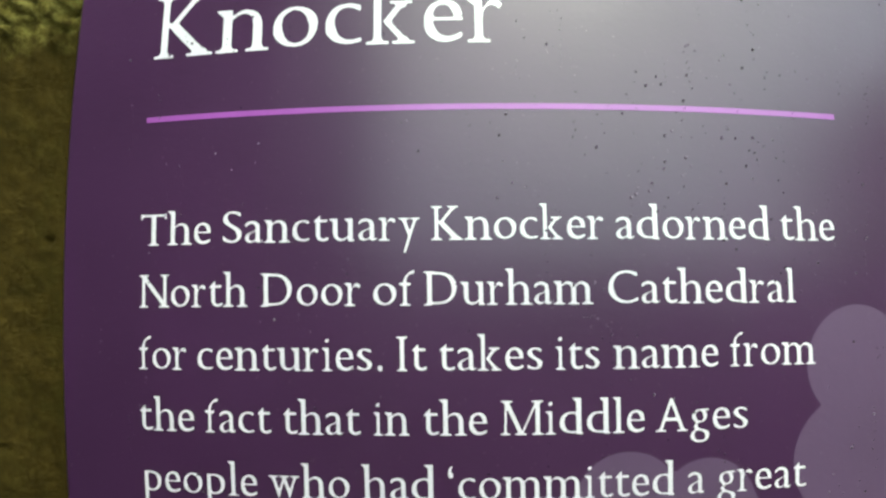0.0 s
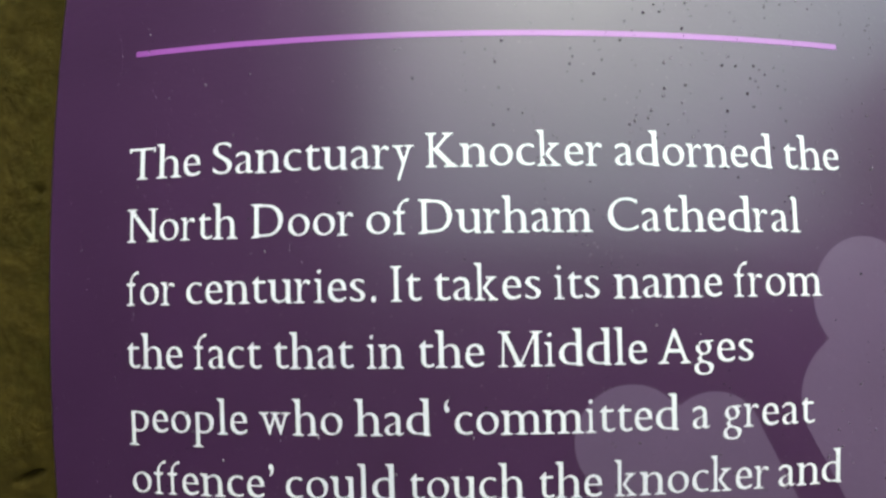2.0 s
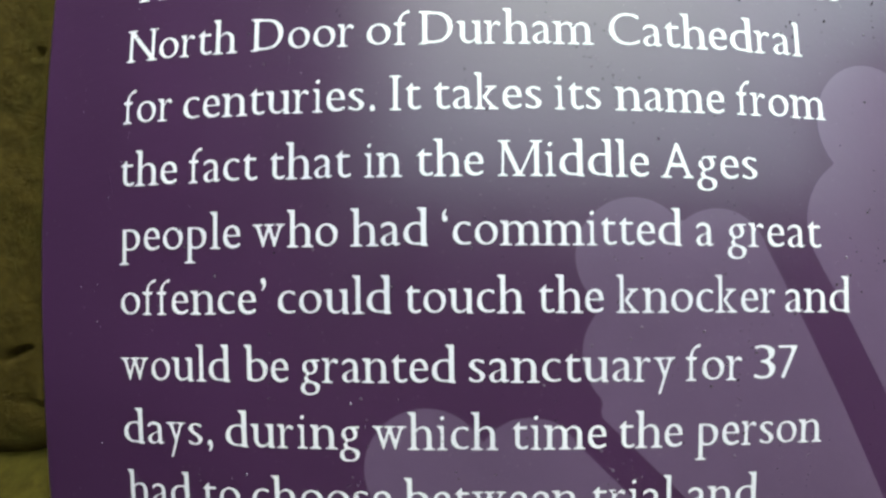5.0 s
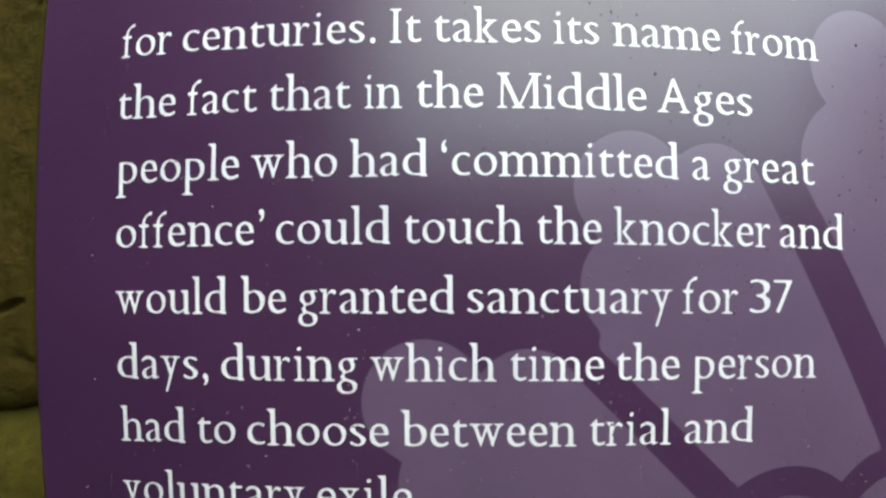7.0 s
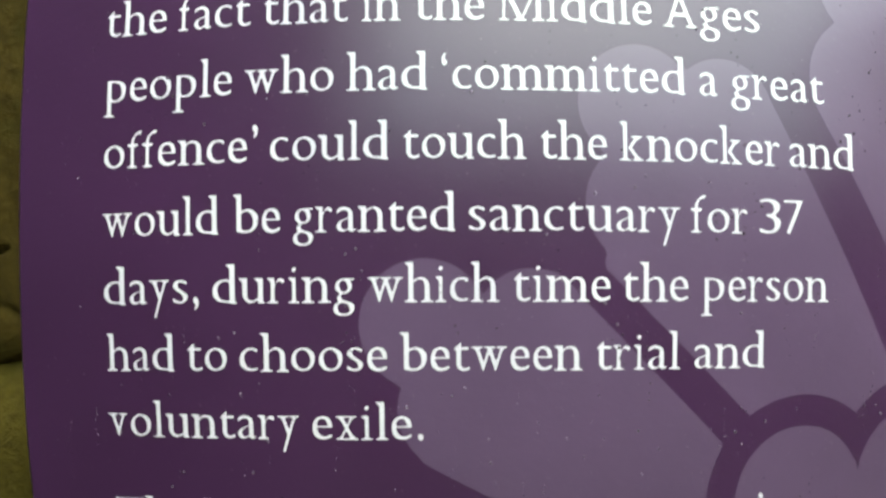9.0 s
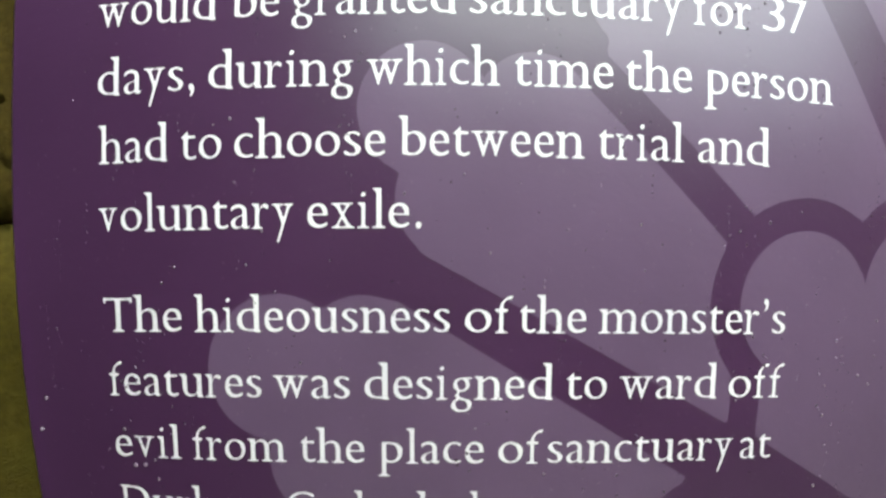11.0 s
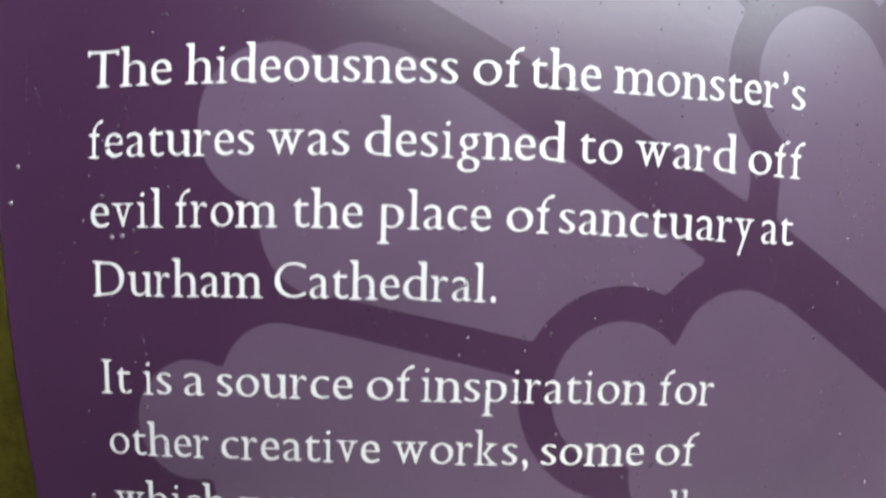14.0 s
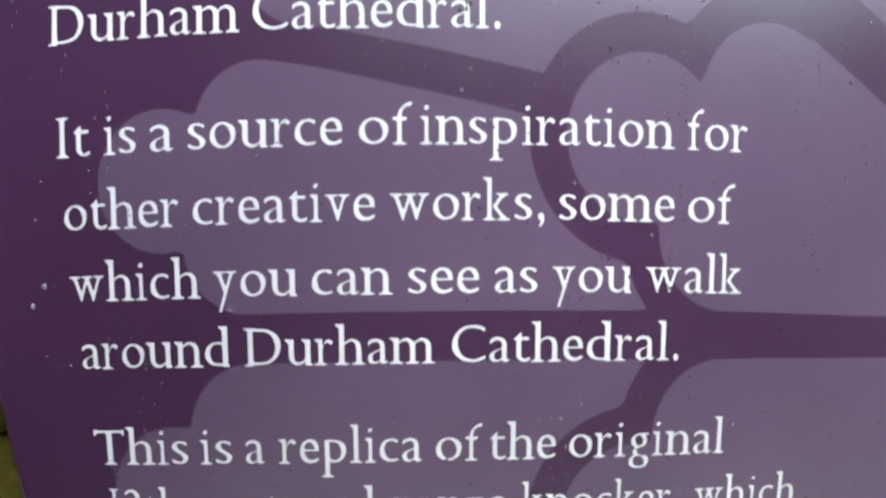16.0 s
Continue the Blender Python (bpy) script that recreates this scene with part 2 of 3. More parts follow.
petal_four = joined(disc(0.078, -0.1145, 0.0268), disc(0.082, -0.1580, 0.0280), disc(0.118, -0.1180, 0.0255),
                    hull((0.12, -0.0935), (0.141, -0.108), (0.225, -0.262), (0.165, -0.285), (0.062, -0.186), (0.08, -0.12)))
petal_five = joined(disc(0.201, -0.0500, 0.0295), disc(0.195, -0.0980, 0.0315),
                    hull((0.20, -0.03), (0.32, -0.03), (0.32, -0.37), (0.166, -0.111)))
PETALS = [np.maximum(p, -ring) for p in (petal_low, petal_two, petal_three, petal_four, petal_five)] + [inner_low, inner_high]


def petal(field, mirrored):
    pts, faces = filled_cells(field, us_, vs_)
    if mirrored:
        pts[:, 1] = 2 * AXIS - pts[:, 1]
        keep = pts[:, 1] > BOTTOM_EDGE + 0.01
        faces = [f[::-1] for f in faces if all(keep[i] for i in f)]
    return mesh_of("petal", on_panel(pts[:, 0], pts[:, 1], 0.00008), faces, MAUVE, True)


for i, field in enumerate(PETALS):
    part("petal", petal(field, False), sign, "pale mauve lobed petal of the printed sunburst")
    if i in (0, 1, 2, 5, 6):
        part("petal", petal(field, True), sign, "pale mauve lobed petal of the printed sunburst")


# ---- lettering: the built-in font, given the thin bars, serifs and proportions of a book face ----
STEP = 60  # grid steps to an x-height
X_HEIGHT, CAP, ASCENDER, DESCENDER = 1.0, 1.49, 1.56, -0.58
ADVANCE = dict(zip("abcdefghijklmnopqrstuvwxyz", (44, 53, 43, 55, 44, 32, 47, 56, 28, 27, 52, 27, 84, 56, 52, 54, 53, 38, 38, 36, 55, 47, 73, 46, 47, 42)))
ADVANCE.update(zip("ACDIKMNST123‘’.,7-", (69, 67, 75, 34, 67, 86, 75, 47, 63, 44, 47, 47, 24, 24, 25, 25, 46, 32)))
font_bits = {}


def font_triangles(ch):
    data = bpy.data.curves.new("glyph", "FONT")
    data.body, data.size, data.resolution_u, data.fill_mode = ch, 1.0, 6, "FRONT"
    ob = new("glyph", data)
    me = ob.to_mesh()
    me.calc_loop_triangles()
    xy = np.array([(v.co.x, v.co.y) for v in me.vertices])
    tri = np.array([t.vertices[:] for t in me.loop_triangles])
    ob.to_mesh_clear()
    bpy.data.objects.remove(ob)
    bpy.data.curves.remove(data)
    return xy, tri


def font_heights():
    return [font_triangles(c)[0][:, 1] for c in "xHlp"]


_x, _h, _l2, _p = font_heights()
F_X, F_CAP, F_ASC, F_DESC = _x.max(), _h.max(), _l2.max(), _p.min()


def spans(row):
    d = np.diff(np.concatenate(([0], row.astype(int), [0])))
    return list(zip(np.nonzero(d == 1)[0], np.nonzero(d == -1)[0]))


def blurred(a, n):
    for _ in range(n):
        a = (np.roll(a, 1, 0) + np.roll(a, -1, 0) + 2 * a) / 4
        a = (np.roll(a, 1, 1) + np.roll(a, -1, 1) + 2 * a) / 4
    return a


def glyph(ch):
    """Points and triangles of a letter, in x-heights from the baseline's start, and its advance."""
    if ch in font_bits:
        return font_bits[ch]
    xy, tri = font_triangles("I" if ch == "1" else ch)  # the face has an old-style one
    small = ch.islower()
    y = xy[:, 1]
    if small:
        top = max(F_ASC, y.max())
        y = np.where(y < 0, y * DESCENDER / F_DESC, np.where(y <= F_X, y / F_X, 1 + (y - F_X) * (ASCENDER - 1) / (top - F_X)))
    else:
        y = y * CAP / F_CAP
    advance = ADVANCE[ch] / 43.7
    side = 0.065 if small else 0.05
    room = lambda heavy, light, bare: 0.11 if ch in heavy else 0.06 if ch in light else 0.0 if ch in bare else 0.02
    left, right = room("ADIKMNhiklmnpruvwxy1", "fb", "T"), room("ADIKMNdhiklmnvwxy1u", "p", "rtT") - (0.14 if ch == "f" else 0.0)
    left, right = left - (0.06 if ch == "t" else 0.0), right - (0.03 if ch in "at" else 0.0)
    if ch == "f":
        xy[:, 0] += 0.14 * np.clip((y - 1.05) / 0.55, 0, 1) ** 1.5
    x0, x1 = xy[:, 0].min(), xy[:, 0].max()
    width = advance - 2 * side - left - right
    if ch in "Iil1":
        width = 0.19
        left = (advance - width) / 2 - side
    if ch in ".,‘’":
        width = (x1 - x0) * 1.9
        left = (advance - width) / 2 - side
    x = (xy[:, 0] - x0) / (x1 - x0) * width + side + left
    pad = 24
    h, w = int((ASCENDER + 0.35 - DESCENDER) * STEP) + 2 * pad, int((advance + 0.5) * STEP) + 2 * pad
    oy, ox = int(-(DESCENDER - 0.12) * STEP) + pad, pad + 10
    g = np.zeros((h, w), bool)
    px, py = x * STEP + ox, y * STEP + oy
    for t in tri:
        ax, ay = px[t], py[t]
        i0, i1, j0, j1 = int(ax.min()), int(ax.max()) + 2, int(ay.min()), int(ay.max()) + 2
        gx, gy = np.meshgrid(np.arange(i0, i1), np.arange(j0, j1))
        s = [(ax[(k + 1) % 3] - ax[k]) * (gy - ay[k]) - (ay[(k + 1) % 3] - ay[k]) * (gx - ax[k]) for k in range(3)]
        g[j0:j1, i0:i1] |= ((s[0] >= -0.3) & (s[1] >= -0.3) & (s[2] >= -0.3)) | ((s[0] <= 0.3) & (s[1] <= 0.3) & (s[2] <= 0.3))
    if ch not in ".,‘’-":
        # thin the level strokes, with the slanted stress of a broad pen, and fill out the upright ones
        lean, reach_back = (1, 1) if ch in "MNA" else (2, 2) if ch in "vwxyK" else (2, 0) if ch in "rtfnmhuak" else (2, 1) if ch == "e" else (3, 1)
        g = g & np.roll(g, (lean, -reach_back), (0, 1)) & np.roll(g, (-lean, reach_back), (0, 1))
        if ch == "M":  # its middle strokes meet at the baseline
            g[:] = False
            xa, xb, high = int(px.min()), int(px.max()), int(CAP * STEP)
            mid = (xa + xb) / 2 - 1
            for k in range(high):
                f = k / high
                down, up = mid + (xa + 6 - mid) * f, mid + (xb - 7 - mid) * f
                for lo_, hi_ in ((xa + 1 + 3 * f, xa + 7 + 3 * f), (xb - 12, xb), (down - 6, down + 7), (up - 3, up + 3)):
                    g[oy + k, int(lo_):int(hi_)] = True
        elif ch not in "NA" and reach_back:
            g = g | np.roll(g, 1, 1) | np.roll(g, -1, 1)
    reach, thick, tall = int(0.17 * STEP), max(3, int(0.075 * STEP)), int(0.17 * STEP)

    def serif(level, a, b, up, left=True, right=True):
        for k in range(tall):
            r = reach if k < thick else int(max(0.0, 0.4 * reach * (1 - (k - thick + 1) / (tall - thick))))
            if up < 0 and not right:
                r = int(reach * (1.15 - k / (tall * 0.9)))
            if not left:
                r = int(0.55 * r)
            row = level + k * up
            g[row, a - (r if left else 0):b + (r if right else 0)] = True

    stem = int(0.36 * STEP)

    def feet(height, up, only="", left=True, right=True):
        level = oy + int(round(height * STEP))
        near = spans(g[level + 5 * up])
        for k, (a, b) in enumerate(near):
            if b - a < stem and (only != "first" or k == 0):
                serif(level, a, b, up, left, right)

    if ch in "fhiklmnrxADIKMNT1":
        feet(0, 1)
    if ch in "pq":
        feet(DESCENDER, 1)
    if ch in "du":
        a, b = spans(g[oy + int(0.5 * STEP)])[-1]
        serif(oy, a, b, 1, False, True)
    if ch in "imnrpj":
        feet(1.0, -1, "first", True, False)
    if ch == "u":
        feet(1.0, -1, "", True, False)
    if ch in "vwxyk":
        level = oy + STEP
        for a, b in spans(g[level - 5]):
            if b - a < stem and not (ch == "k" and a < ox + 0.35 * STEP):
                serif(level - 1, a, b, -1)
    if ch in "bdhkl":
        feet(ASCENDER, -1, "first", True, False)
    if ch in "DIKMN1":
        feet(CAP, -1)
    if ch == "D":
        a, b = spans(g[oy + int(0.75 * STEP)])[0]
        serif(oy, a, b, 1, True, False)
        serif(oy + int(CAP * STEP) - 1, a, b, -1, True, True)
    if ch == "T":
        level = oy + int(CAP * STEP)
        row = spans(g[level - 5])
        if row:
            a, b = row[0]
            g[level - int(0.26 * STEP):level, a:a + 6] = True
            g[level - int(0.26 * STEP):level, b - 6:b] = True
    if ch == "f":
        level = oy + STEP
        a = spans(g[level - int(0.4 * STEP)])[0]
        g[level - 6:level, a[0] - reach:a[1] + int(1.15 * reach)] = True
    soft = 0.5 - blurred(g.astype(float), 2)
    data = bpy.data.curves.new("glyph", "CURVE")
    data.dimensions, data.fill_mode = "2D", "BOTH"
    for loop in loops_of(soft):
        keep = loop[::2] if len(loop) > 30 else loop
        sp = data.splines.new("POLY")
        sp.points.add(len(keep) - 1)
        sp.points.foreach_set("co", np.column_stack([(keep[:, 0] - ox) / STEP, (keep[:, 1] - oy) / STEP, np.zeros(len(keep)), np.ones(len(keep))]).ravel())
        sp.use_cyclic_u = True
    ob = new("glyph", data)
    me = ob.to_mesh()
    pts = np.array([(v.co.x, v.co.y) for v in me.vertices])
    faces = [tuple(p.vertices) for p in me.polygons]
    if faces:
        a, b, c = (pts[k] for k in faces[0][:3])
        if (b[0] - a[0]) * (c[1] - a[1]) - (b[1] - a[1]) * (c[0] - a[0]) < 0:
            faces = [f[::-1] for f in faces]
    ob.to_mesh_clear()
    bpy.data.objects.remove(ob)
    bpy.data.curves.remove(data)
    font_bits[ch] = pts, faces, advance
    return font_bits[ch]


def letter_size(v):
    k = min(1.0, max(0.0, (-0.2 - v) / 0.36))
    return 0.0109 * (1 - 0.17 * k)


def printed_at(u, v, lift=0.00018):
    """On the panel's face, with the slight slant and droop that the print took when the sheet was bent."""
    droop = u * (-0.0090 - 0.0426 * v - 0.0394 * v * v) - u * u * (0.0313 + 0.119 * v)
    return on_panel(u, v + droop, lift)


def text_line(v, *words, size=0.0):
    """A line of lettering with its baseline at v; each word spans its own stretch of u."""
    verts, faces = [], []
    size = size or letter_size(v)
    for word, u0, u1 in words:
        at, laid = 0.0, []
        for ch in word:
            pts, fs, adv = glyph(ch)
            laid.append((at, pts, fs))
            at += adv
        lo = min((a + p[:, 0]).min() for a, p, f in laid)
        hi = max((a + p[:, 0]).max() for a, p, f in laid)
        k = (u1 - u0) / (hi - lo)
        for a, p, f in laid:
            base = len(verts)
            verts.extend(printed_at(u0 + (a + p[:, 0] - lo) * k, v + p[:, 1] * size))
            faces.extend(tuple(base + i for i in q) for q in f)
    said = " ".join(w for w, _, _ in words)
    part("lettering", mesh_of("lettering", verts, faces, WHITE), sign, 'white serif lettering reading "%s"' % said)


text_line(0.1138, ("Knocker", -0.1615, 0.0226), size=0.0234)
text_line(0.0149, ("The", -0.1642, -0.1251), ("Sanctuary", -0.1185, -0.0199), ("Knocker", -0.0145, 0.0682), ("adorned", 0.0744, 0.1533), ("the", 0.1598, 0.1903))
text_line(-0.0162, ("North", -0.1647, -0.1055), ("Door", -0.0988, -0.0490), ("of", -0.0427, -0.0226), ("Durham", -0.0185, 0.0623), ("Cathedral", 0.0697, 0.1662))
text_line(-0.0472, ("for", -0.1649, -0.1384), ("centuries.", -0.1322, -0.0388), ("It", -0.0320, -0.0177), ("takes", -0.0115, 0.0372), ("its", 0.0434, 0.0645), ("name", 0.0711, 0.1236), ("from", 0.1298, 0.1763))
text_line(-0.0779, ("the", -0.1650, -0.1348), ("fact", -0.1287, -0.0943), ("that", -0.0880, -0.0500), ("in", -0.0437, -0.0264), ("the", -0.0196, 0.0104), ("Middle", 0.0168, 0.0860), ("Ages", 0.0914, 0.1385))
text_line(-0.1091, ("people", -0.1653, -0.1024), ("who", -0.0965, -0.0561), ("had", -0.0503, -0.0149), ("‘committed", -0.0085, 0.1006), ("a", 0.1075, 0.1160), ("great", 0.1227, 0.1706))
text_line(-0.1394, ("offence’", -0.1646, -0.0901), ("could", -0.0843, -0.0318), ("touch", -0.0252, 0.0281), ("the", 0.0346, 0.0638), ("knocker", 0.0696, 0.1459), ("and", 0.1512, 0.1859))
text_line(-0.1705, ("would", -0.1654, -0.1083), ("be", -0.1014, -0.0799), ("granted", -0.0741, -0.0030), ("sanctuary", 0.0029, 0.0968), ("for", 0.1020, 0.1292), ("37", 0.1353, 0.1574))
text_line(-0.2009, ("days,", -0.1649, -0.1180), ("during", -0.1113, -0.0472), ("which", -0.0413, 0.0159), ("time", 0.0223, 0.0650), ("the", 0.0709, 0.1007), ("person", 0.1068, 0.1712))
text_line(-0.2308, ("had", -0.1645, -0.1305), ("to", -0.1240, -0.1053), ("choose", -0.0993, -0.0331), ("between", -0.0274, 0.0526), ("trial", 0.0589, 0.0973), ("and", 0.1040, 0.1384))
text_line(-0.2608, ("voluntary", -0.1650, -0.0729), ("exile.", -0.0668, -0.0175))
text_line(-0.3050, ("The", -0.1639, -0.1253), ("hideousness", -0.1192, -0.0049), ("of", 0.0016, 0.0224), ("the", 0.0254, 0.0548), ("monster’s", 0.0605, 0.1496))
text_line(-0.3340, ("features", -0.1628, -0.0888), ("was", -0.0835, -0.0489), ("designed", -0.0423, 0.0408), ("to", 0.0470, 0.0651), ("ward", 0.0709, 0.1170), ("off", 0.1230, 0.1508))
text_line(-0.3626, ("evil", -0.1619, -0.1284), ("from", -0.1227, -0.0784), ("the", -0.0718, -0.0428), ("place", -0.0366, 0.0105), ("of", 0.0172, 0.0371), ("sanctuary", 0.0394, 0.1271), ("at", 0.1310, 0.1469))
text_line(-0.3909, ("Durham", -0.1615, -0.0845), ("Cathedral.", -0.0794, 0.0138))
text_line(-0.4320, ("It", -0.1588, -0.1445), ("is", -0.1388, -0.1257), ("a", -0.1200, -0.1107), ("source", -0.1049, -0.0459), ("of", -0.0395, -0.0195), ("inspiration", -0.0165, 0.0827), ("for", 0.0882, 0.1137))
text_line(-0.4587, ("other", -0.1563, -0.1095), ("creative", -0.1036, -0.0338), ("works,", -0.0282, 0.0308), ("some", 0.0367, 0.0831), ("of", 0.0890, 0.1090))
text_line(-0.4847, ("which", -0.1553, -0.1015), ("you", -0.0965, -0.0639), ("can", -0.0581, -0.0273), ("see", -0.0213, 0.0058), ("as", 0.0119, 0.0284), ("you", 0.0344, 0.0660), ("walk", 0.0719, 0.1129))
text_line(-0.5097, ("around", -0.1518, -0.0909), ("Durham", -0.0852, -0.0112), ("Cathedral.", -0.0046, 0.0868))
text_line(-0.5461, ("This", -0.1493, -0.1098), ("is", -0.1047, -0.0918), ("a", -0.0863, -0.0787), ("replica", -0.0730, -0.0164), ("of", -0.0108, 0.0076), ("the", 0.0106, 0.0371), ("original", 0.0426, 0.1092))
text_line(-0.5691, ("12th", -0.1447, -0.1136), ("century", -0.1077, -0.0453), ("bronze", -0.0396, 0.0174), ("knocker,", 0.0236, 0.0907), ("which", 0.0973, 0.1455))

# the violet rule under the title
_u = np.linspace(-0.1635, 0.1962, 121)
_low, _high = printed_at(_u, 0.0789 + 0 * _u), printed_at(_u, 0.0818 + 0 * _u)
part("rule", mesh_of("rule", np.concatenate([_low, _high]), [(i, i + 1, i + 122, i + 121) for i in range(120)], PINK, True), sign, "thin bright violet rule")


# four steel standoffs hold the sheet off the wall
WALL_Y = 0.10


def standoff(u, v):
    p = on_panel(np.array([u]), np.array([v]), -0.005)[0]
    bm = bmesh.new()
    bmesh.ops.create_cone(bm, cap_ends=True, segments=24, radius1=0.011, radius2=0.011, depth=WALL_Y + 0.03 - p[1],
                          matrix=pose(p[0], (p[1] + WALL_Y + 0.03) / 2, p[2], 90, 0, 0))
    bmesh.ops.bevel(bm, geom=[e for e in bm.edges if len(e.link_faces) == 2 and e.calc_face_angle() > 1], offset=0.001, segments=2, affect="EDGES")
    me = bpy.data.meshes.new("standoff")
    bm.to_mesh(me)
    bm.free()
    me.materials.append(STEEL)
    part("standoff", me, sign, "round brushed steel standoff")


for _u0 in (-0.08, 0.33):
    for _v0 in (-0.66, 0.20):
        standoff(_u0, _v0)


# ---- rain drops on the sheet ----
def drops():
    rng = random.Random(7)
    verts, faces = [], []

    def drop(u, v, r):
        base = len(verts)
        n, rings = 8, 3
        sag = rng.uniform(1.0, 1.35)
        for k in range(rings):
            a = k / rings * math.pi / 2
            for i in range(n):
                b = 2 * math.pi * i / n
                dv = r * math.cos(a) * math.sin(b)
                dv *= sag if dv < 0 else 1.0
                verts.append(on_panel(np.array([u + r * math.cos(a) * math.cos(b)]), np.array([v + dv]), 0.0002 + 0.62 * r * math.sin(a))[0])
        verts.append(on_panel(np.array([u]), np.array([v]), 0.0002 + 0.62 * r)[0])
        faces.append(tuple(base + i for i in range(n))[::-1])
        for k in range(rings - 1):
            for i in range(n):
                faces.append((base + k * n + i, base + k * n + (i + 1) % n, base + (k + 1) * n + (i + 1) % n, base + (k + 1) * n + i))
        for i in range(n):
            faces.append((base + (rings - 1) * n + i, base + (rings - 1) * n + (i + 1) % n, base + rings * n))

    for _ in range(900):
        u, v = rng.uniform(-0.2, 0.36), rng.uniform(-0.7, 0.25)
        if u < 0.0 and rng.random() < 0.45:
            continue
        if rng.random() < 0.45:
            for _ in range(rng.choice((2, 3, 5, 8))):  # a string of beads left by a run
                drop(u + rng.gauss(0, 0.0008), v, rng.choice((0.0002, 0.00025, 0.0003, 0.0004)))
                v -= rng.uniform(0.0025, 0.006)
        else:
            for _ in range(rng.choice((1, 2, 4, 7))):
                drop(u + rng.gauss(0, 0.005), v + rng.gauss(0, 0.010), rng.choice((0.0002, 0.00025, 0.0003, 0.0004, 0.0005, 0.0007)))
    for _ in range(85):  # beads strung down the lower half
        u, v = rng.uniform(-0.2, 0.28), rng.uniform(-0.58, -0.2)
        for _ in range(rng.choice((2, 3, 4, 6))):
            drop(u + rng.gauss(0, 0.0006), v, rng.choice((0.00025, 0.0003, 0.0004)))
            v -= rng.uniform(0.002, 0.005)
    for _ in range(46):  # a thick spatter beside and under the title
        u, v = max(0.02, rng.gauss(0.11, 0.05)), rng.gauss(0.068, 0.03)
        for _ in range(rng.choice((1, 2, 2, 4))):
            drop(u + rng.gauss(0, 0.0025), v, rng.choice((0.0003, 0.0004, 0.0005, 0.0006, 0.0008)))
            v -= rng.uniform(0.002, 0.007)
    for u, v in ((-0.198, -0.336), (-0.202, -0.351), (-0.1565, -0.3495), (-0.147, -0.3660), (-0.152, -0.3665), (-0.1664, -0.478), (-0.172, -0.4852)):
        drop(u, v, 0.0011)
    return mesh_of("rain_drops", verts, faces, WATER, True)


tagged(new("rain_drops", drops()), "scattered small clear rain drops on the purple sheet", "rain drops", kind="stuff")


# ---- the stone wall behind the panel, and unseen screens added for its reflection ----
# chips and pits in the face: from x, z to x, z, depth, half width
MARKS = ((-0.302, 1.2525, -0.286, 1.2590, 0.007, 0.0020), (-0.335, 1.3055, -0.312, 1.3070, 0.005, 0.0010), (-0.262, 1.448, -0.260, 1.449, 0.008, 0.0022),
         (-0.290, 1.222, -0.283, 1.216, 0.004, 0.003), (-0.262, 1.05, -0.250, 1.047, 0.004, 0.002))


JOINT = 1.184


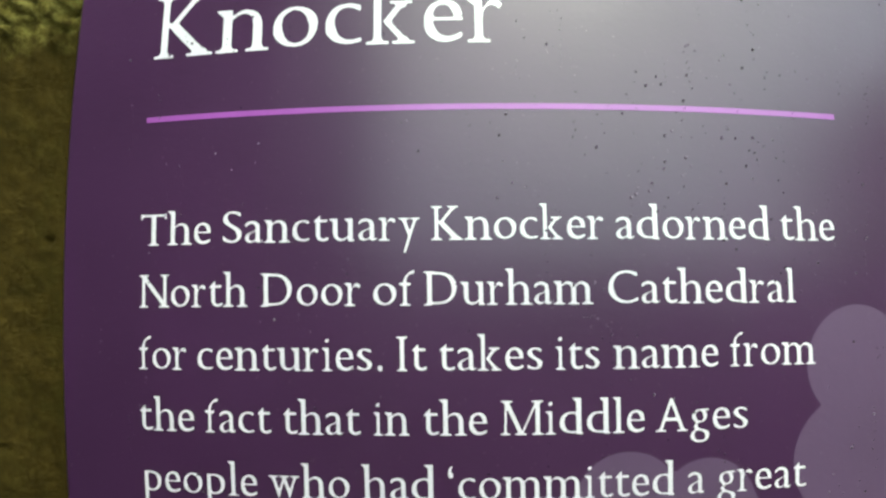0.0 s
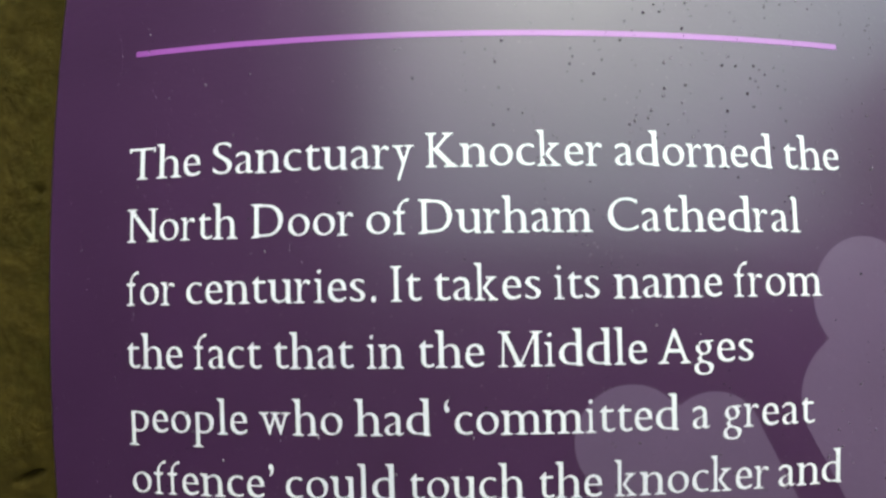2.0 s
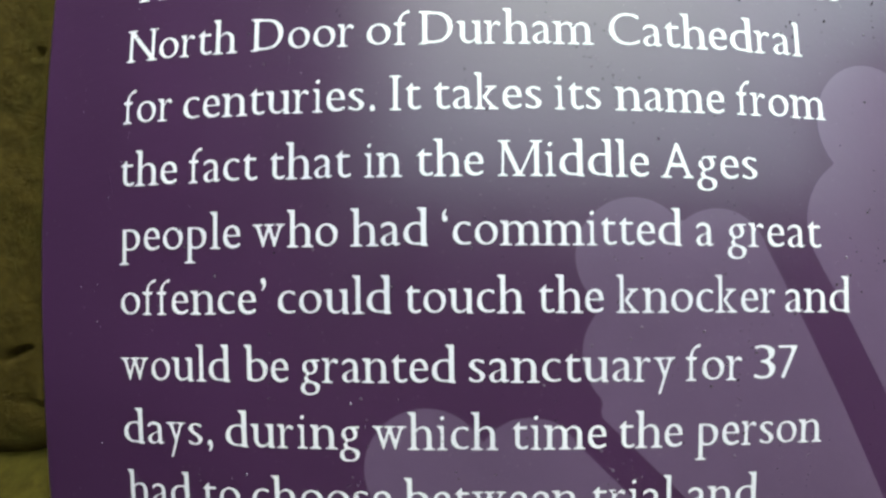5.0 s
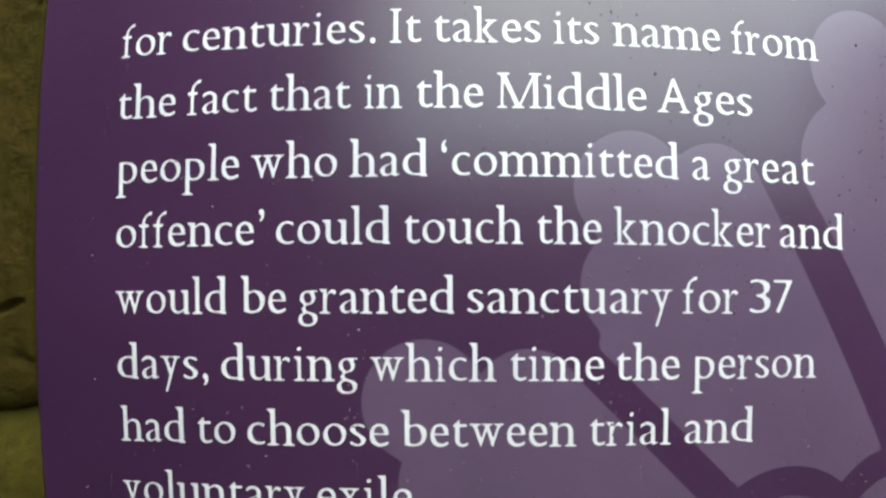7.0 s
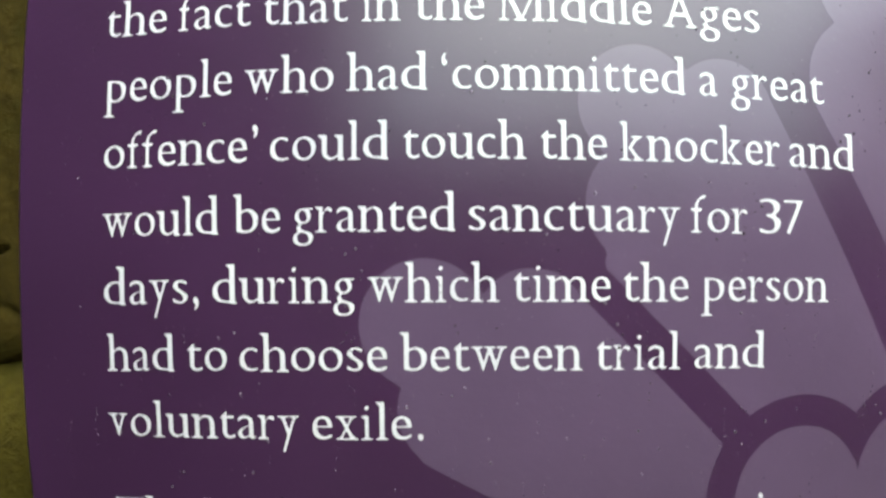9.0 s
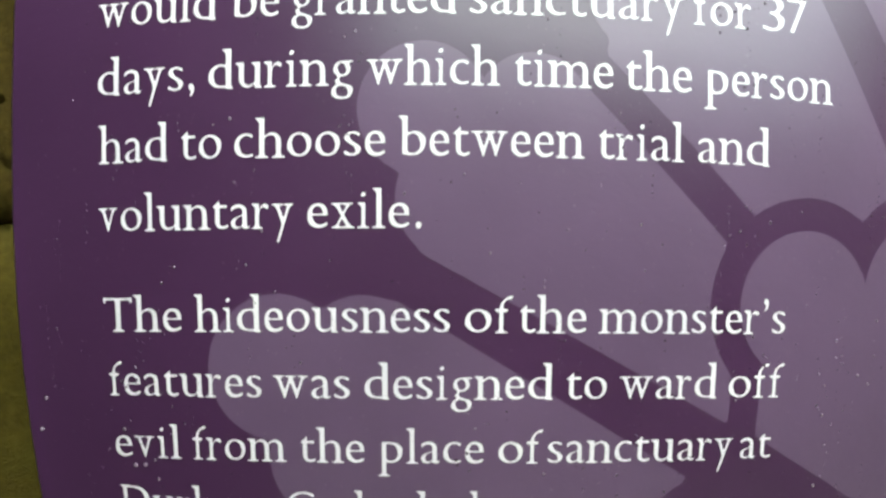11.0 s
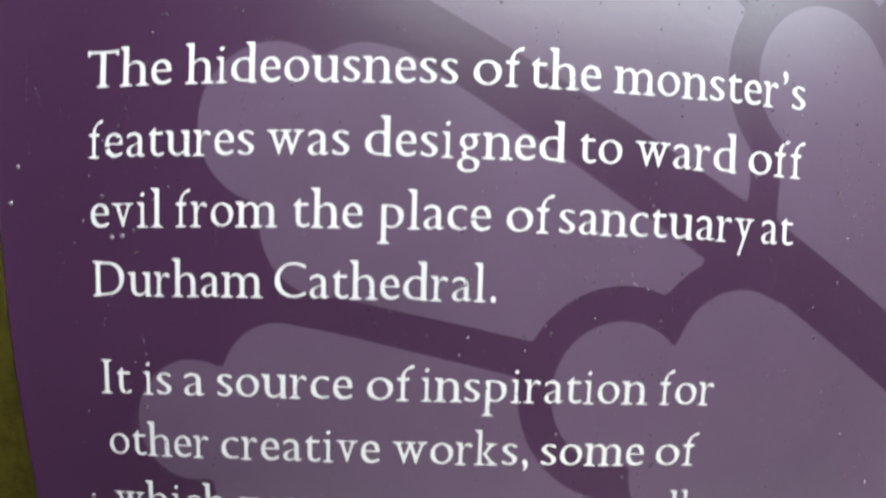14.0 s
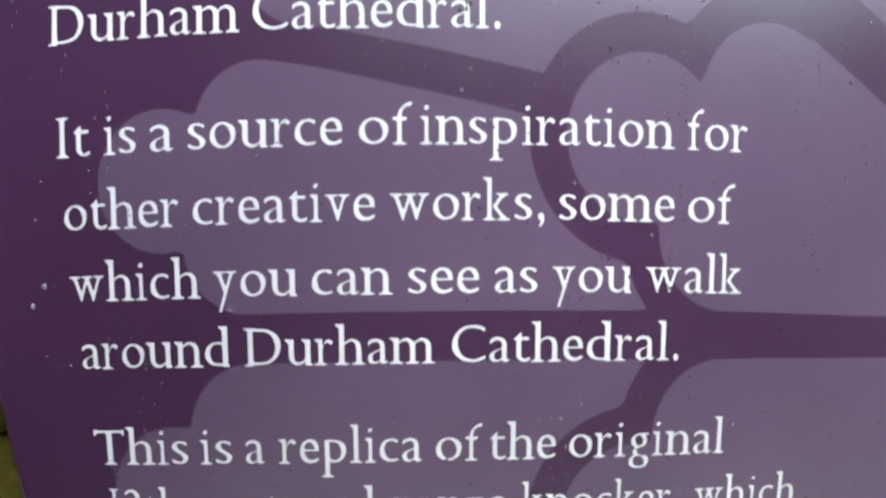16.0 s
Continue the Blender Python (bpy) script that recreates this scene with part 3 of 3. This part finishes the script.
def block(x0, x1, z0, z1, y, fine, rough, seed, mat, slope=0.0):
    """A stone with a worn, uneven face and rounded arrises; its back stays in the wall. slope: how far its weathered top falls back."""
    nx, nz = fine
    rng = random.Random(seed)
    shift = Vector((rng.uniform(-50, 50), rng.uniform(-50, 50), rng.uniform(-50, 50)))
    verts, faces = [], []
    proud = rng.uniform(-0.003, 0.003)
    near_joint = nx > 50 and JOINT - 0.35 < z0 < JOINT + 0.02
    for j in range(nz + 1):
        for i in range(nx + 1):
            x, z = x0 + (x1 - x0) * i / nx, z0 + (z1 - z0) * j / nz
            edge = min(x - x0, x1 - x, z - z0, z1 - z)
            worn = 0.012 * math.exp(-edge / 0.007)
            n = noise.fractal(Vector((x * 7, z * 7, 0)) + shift, 0.8, 2.1, 5) * 0.004
            n += noise.fractal(Vector((x * 30, z * 30, 3)) + shift, 0.7, 2.1, 5) * rough
            if slope:
                wave = 0.003 * noise.noise(Vector((x * 22, 0, 0)) + shift)
                n += slope * min(1.0, max(0.0, (z - z1 + 0.020 + wave) / 0.018))
            if nx > 50:
                for ax, az, bx, bz, deep, half in MARKS:
                    if abs(z - az) < 0.03:
                        k = min(1.0, max(0.0, ((x - ax) * (bx - ax) + (z - az) * (bz - az)) / ((bx - ax) ** 2 + (bz - az) ** 2)))
                        d = math.hypot(x - ax - k * (bx - ax), z - az - k * (bz - az))
                        n += deep * math.exp(-(d / half) ** 2)
            if nx > 50 and z > 1.55:  # crusted lichen stands proud in coarse lumps
                up = min(1.0, max(0.0, (z - 1.566 + 0.02 * noise.fractal(Vector((x * 34, z * 34, 5)) + shift, 0.7, 2.1, 4)) / 0.008))
                n += up * (0.013 * abs(noise.fractal(Vector((x * 120, z * 170, 9)) + shift, 0.6, 2.1, 4)) - 0.007)
            if near_joint:  # the worn bed joint wanders
                z += 0.0045 * math.sin((x + 0.285) * 45) * math.exp(-abs(z - JOINT) / 0.02)
            verts.append((x, y + proud + worn + n, z))
    for j in range(nz):
        for i in range(nx):
            a = j * (nx + 1) + i
            faces.append((a, a + 1, a + nx + 2, a + nx + 1))
    rim = [i for i in range(nx + 1)] + [(j + 1) * (nx + 1) - 1 for j in range(1, nz + 1)]
    rim += [nz * (nx + 1) + i for i in range(nx - 1, -1, -1)] + [j * (nx + 1) for j in range(nz - 1, 0, -1)]
    base = len(verts)
    verts += [(verts[i][0], y + 0.06, verts[i][2]) for i in rim]
    n = len(rim)
    faces += [(rim[(k + 1) % n], rim[k], base + k, base + (k + 1) % n) for k in range(n)]
    return mesh_of("stone_block", verts, faces, mat, True)


def box(name, x0, x1, y0, y1, z0, z1, mat, label):
    verts = [(x, y, z) for z in (z0, z1) for y in (y0, y1) for x in (x0, x1)]
    faces = [(0, 2, 3, 1), (4, 5, 7, 6), (0, 1, 5, 4), (2, 6, 7, 3), (0, 4, 6, 2), (1, 3, 7, 5)]
    return tagged(new(name, mesh_of(name, verts, faces, mat)), label, "wall", kind="structure")


wall = box("wall_north", -3.0, 4.0, WALL_Y + 0.018, WALL_Y + 0.5, -0.02, 2.6, MORTAR, "weathered olive-brown sandstone block wall with lime mortar joints")
# course heights: the bed joint at 1.184 m shows beside the sheet
COURSES = [0.0, 0.30, 0.60, 0.88, JOINT, 1.90, 2.25, 2.6]
for j, (z0, z1) in enumerate(zip(COURSES, COURSES[1:])):
    x = -3.0 - 0.3 * (j % 2)
    rng_ = random.Random(100 + j)
    k = 0
    while x < 4.0:
        x2 = x + rng_.uniform(0.55, 0.85)
        if x < -0.1 < x2:
            x2 = 0.1
        near = x < -0.2 < x2 and 0.6 < z1 < 2.0
        low = z1 < 1.2
        part("stone_block", block(max(x, -3.0) + 0.003, min(x2, 4.0) - 0.003, z0 + 0.001, z1 - 0.001,
                                  WALL_Y - (0.012 if low else 0.0), (230, 150 if low else 280) if near else (14, 8),
                                  0.0016, j * 97 + k, LICHEN if z0 == JOINT else MOSSY if low else SANDSTONE, 0.018 if z1 == JOINT else 0.0), wall)
        x = x2
        k += 1

# ground out of view, kept pale as a reflector
ground = new("ground", mesh_of("ground", [(-60, -60, 0), (60, -60, 0), (60, 60, 0), (-60, 60, 0)], [(0, 1, 2, 3)], BOUNCE_GROUND))
tagged(ground, "unseen pale ground, added to bounce light onto the lower panel", "ground", kind="structure")
# added out of view: its top sets where the reflected sky ends
box("wall_south", -0.75, 2.40, -1.50, -1.10, -0.02, 1.735, SCREEN_STONE, "unseen wall added opposite the panel to bound its sky reflection")
# added out of view: blocks the sky from the left side's gloss
box("wall_west", -1.15, -0.75, -2.8, WALL_Y - 0.01, -0.02, 4.5, DARK_SCREEN, "unseen tall dark wall added to darken the panel's reflection at left")
# added out of view: ends the reflected sky at right
box("wall_east", 2.00, 2.40, -1.10, WALL_Y - 0.02, -0.02, 2.36, PALE_SCREEN, "unseen pale wall added to bound the reflection and bounce light at right")
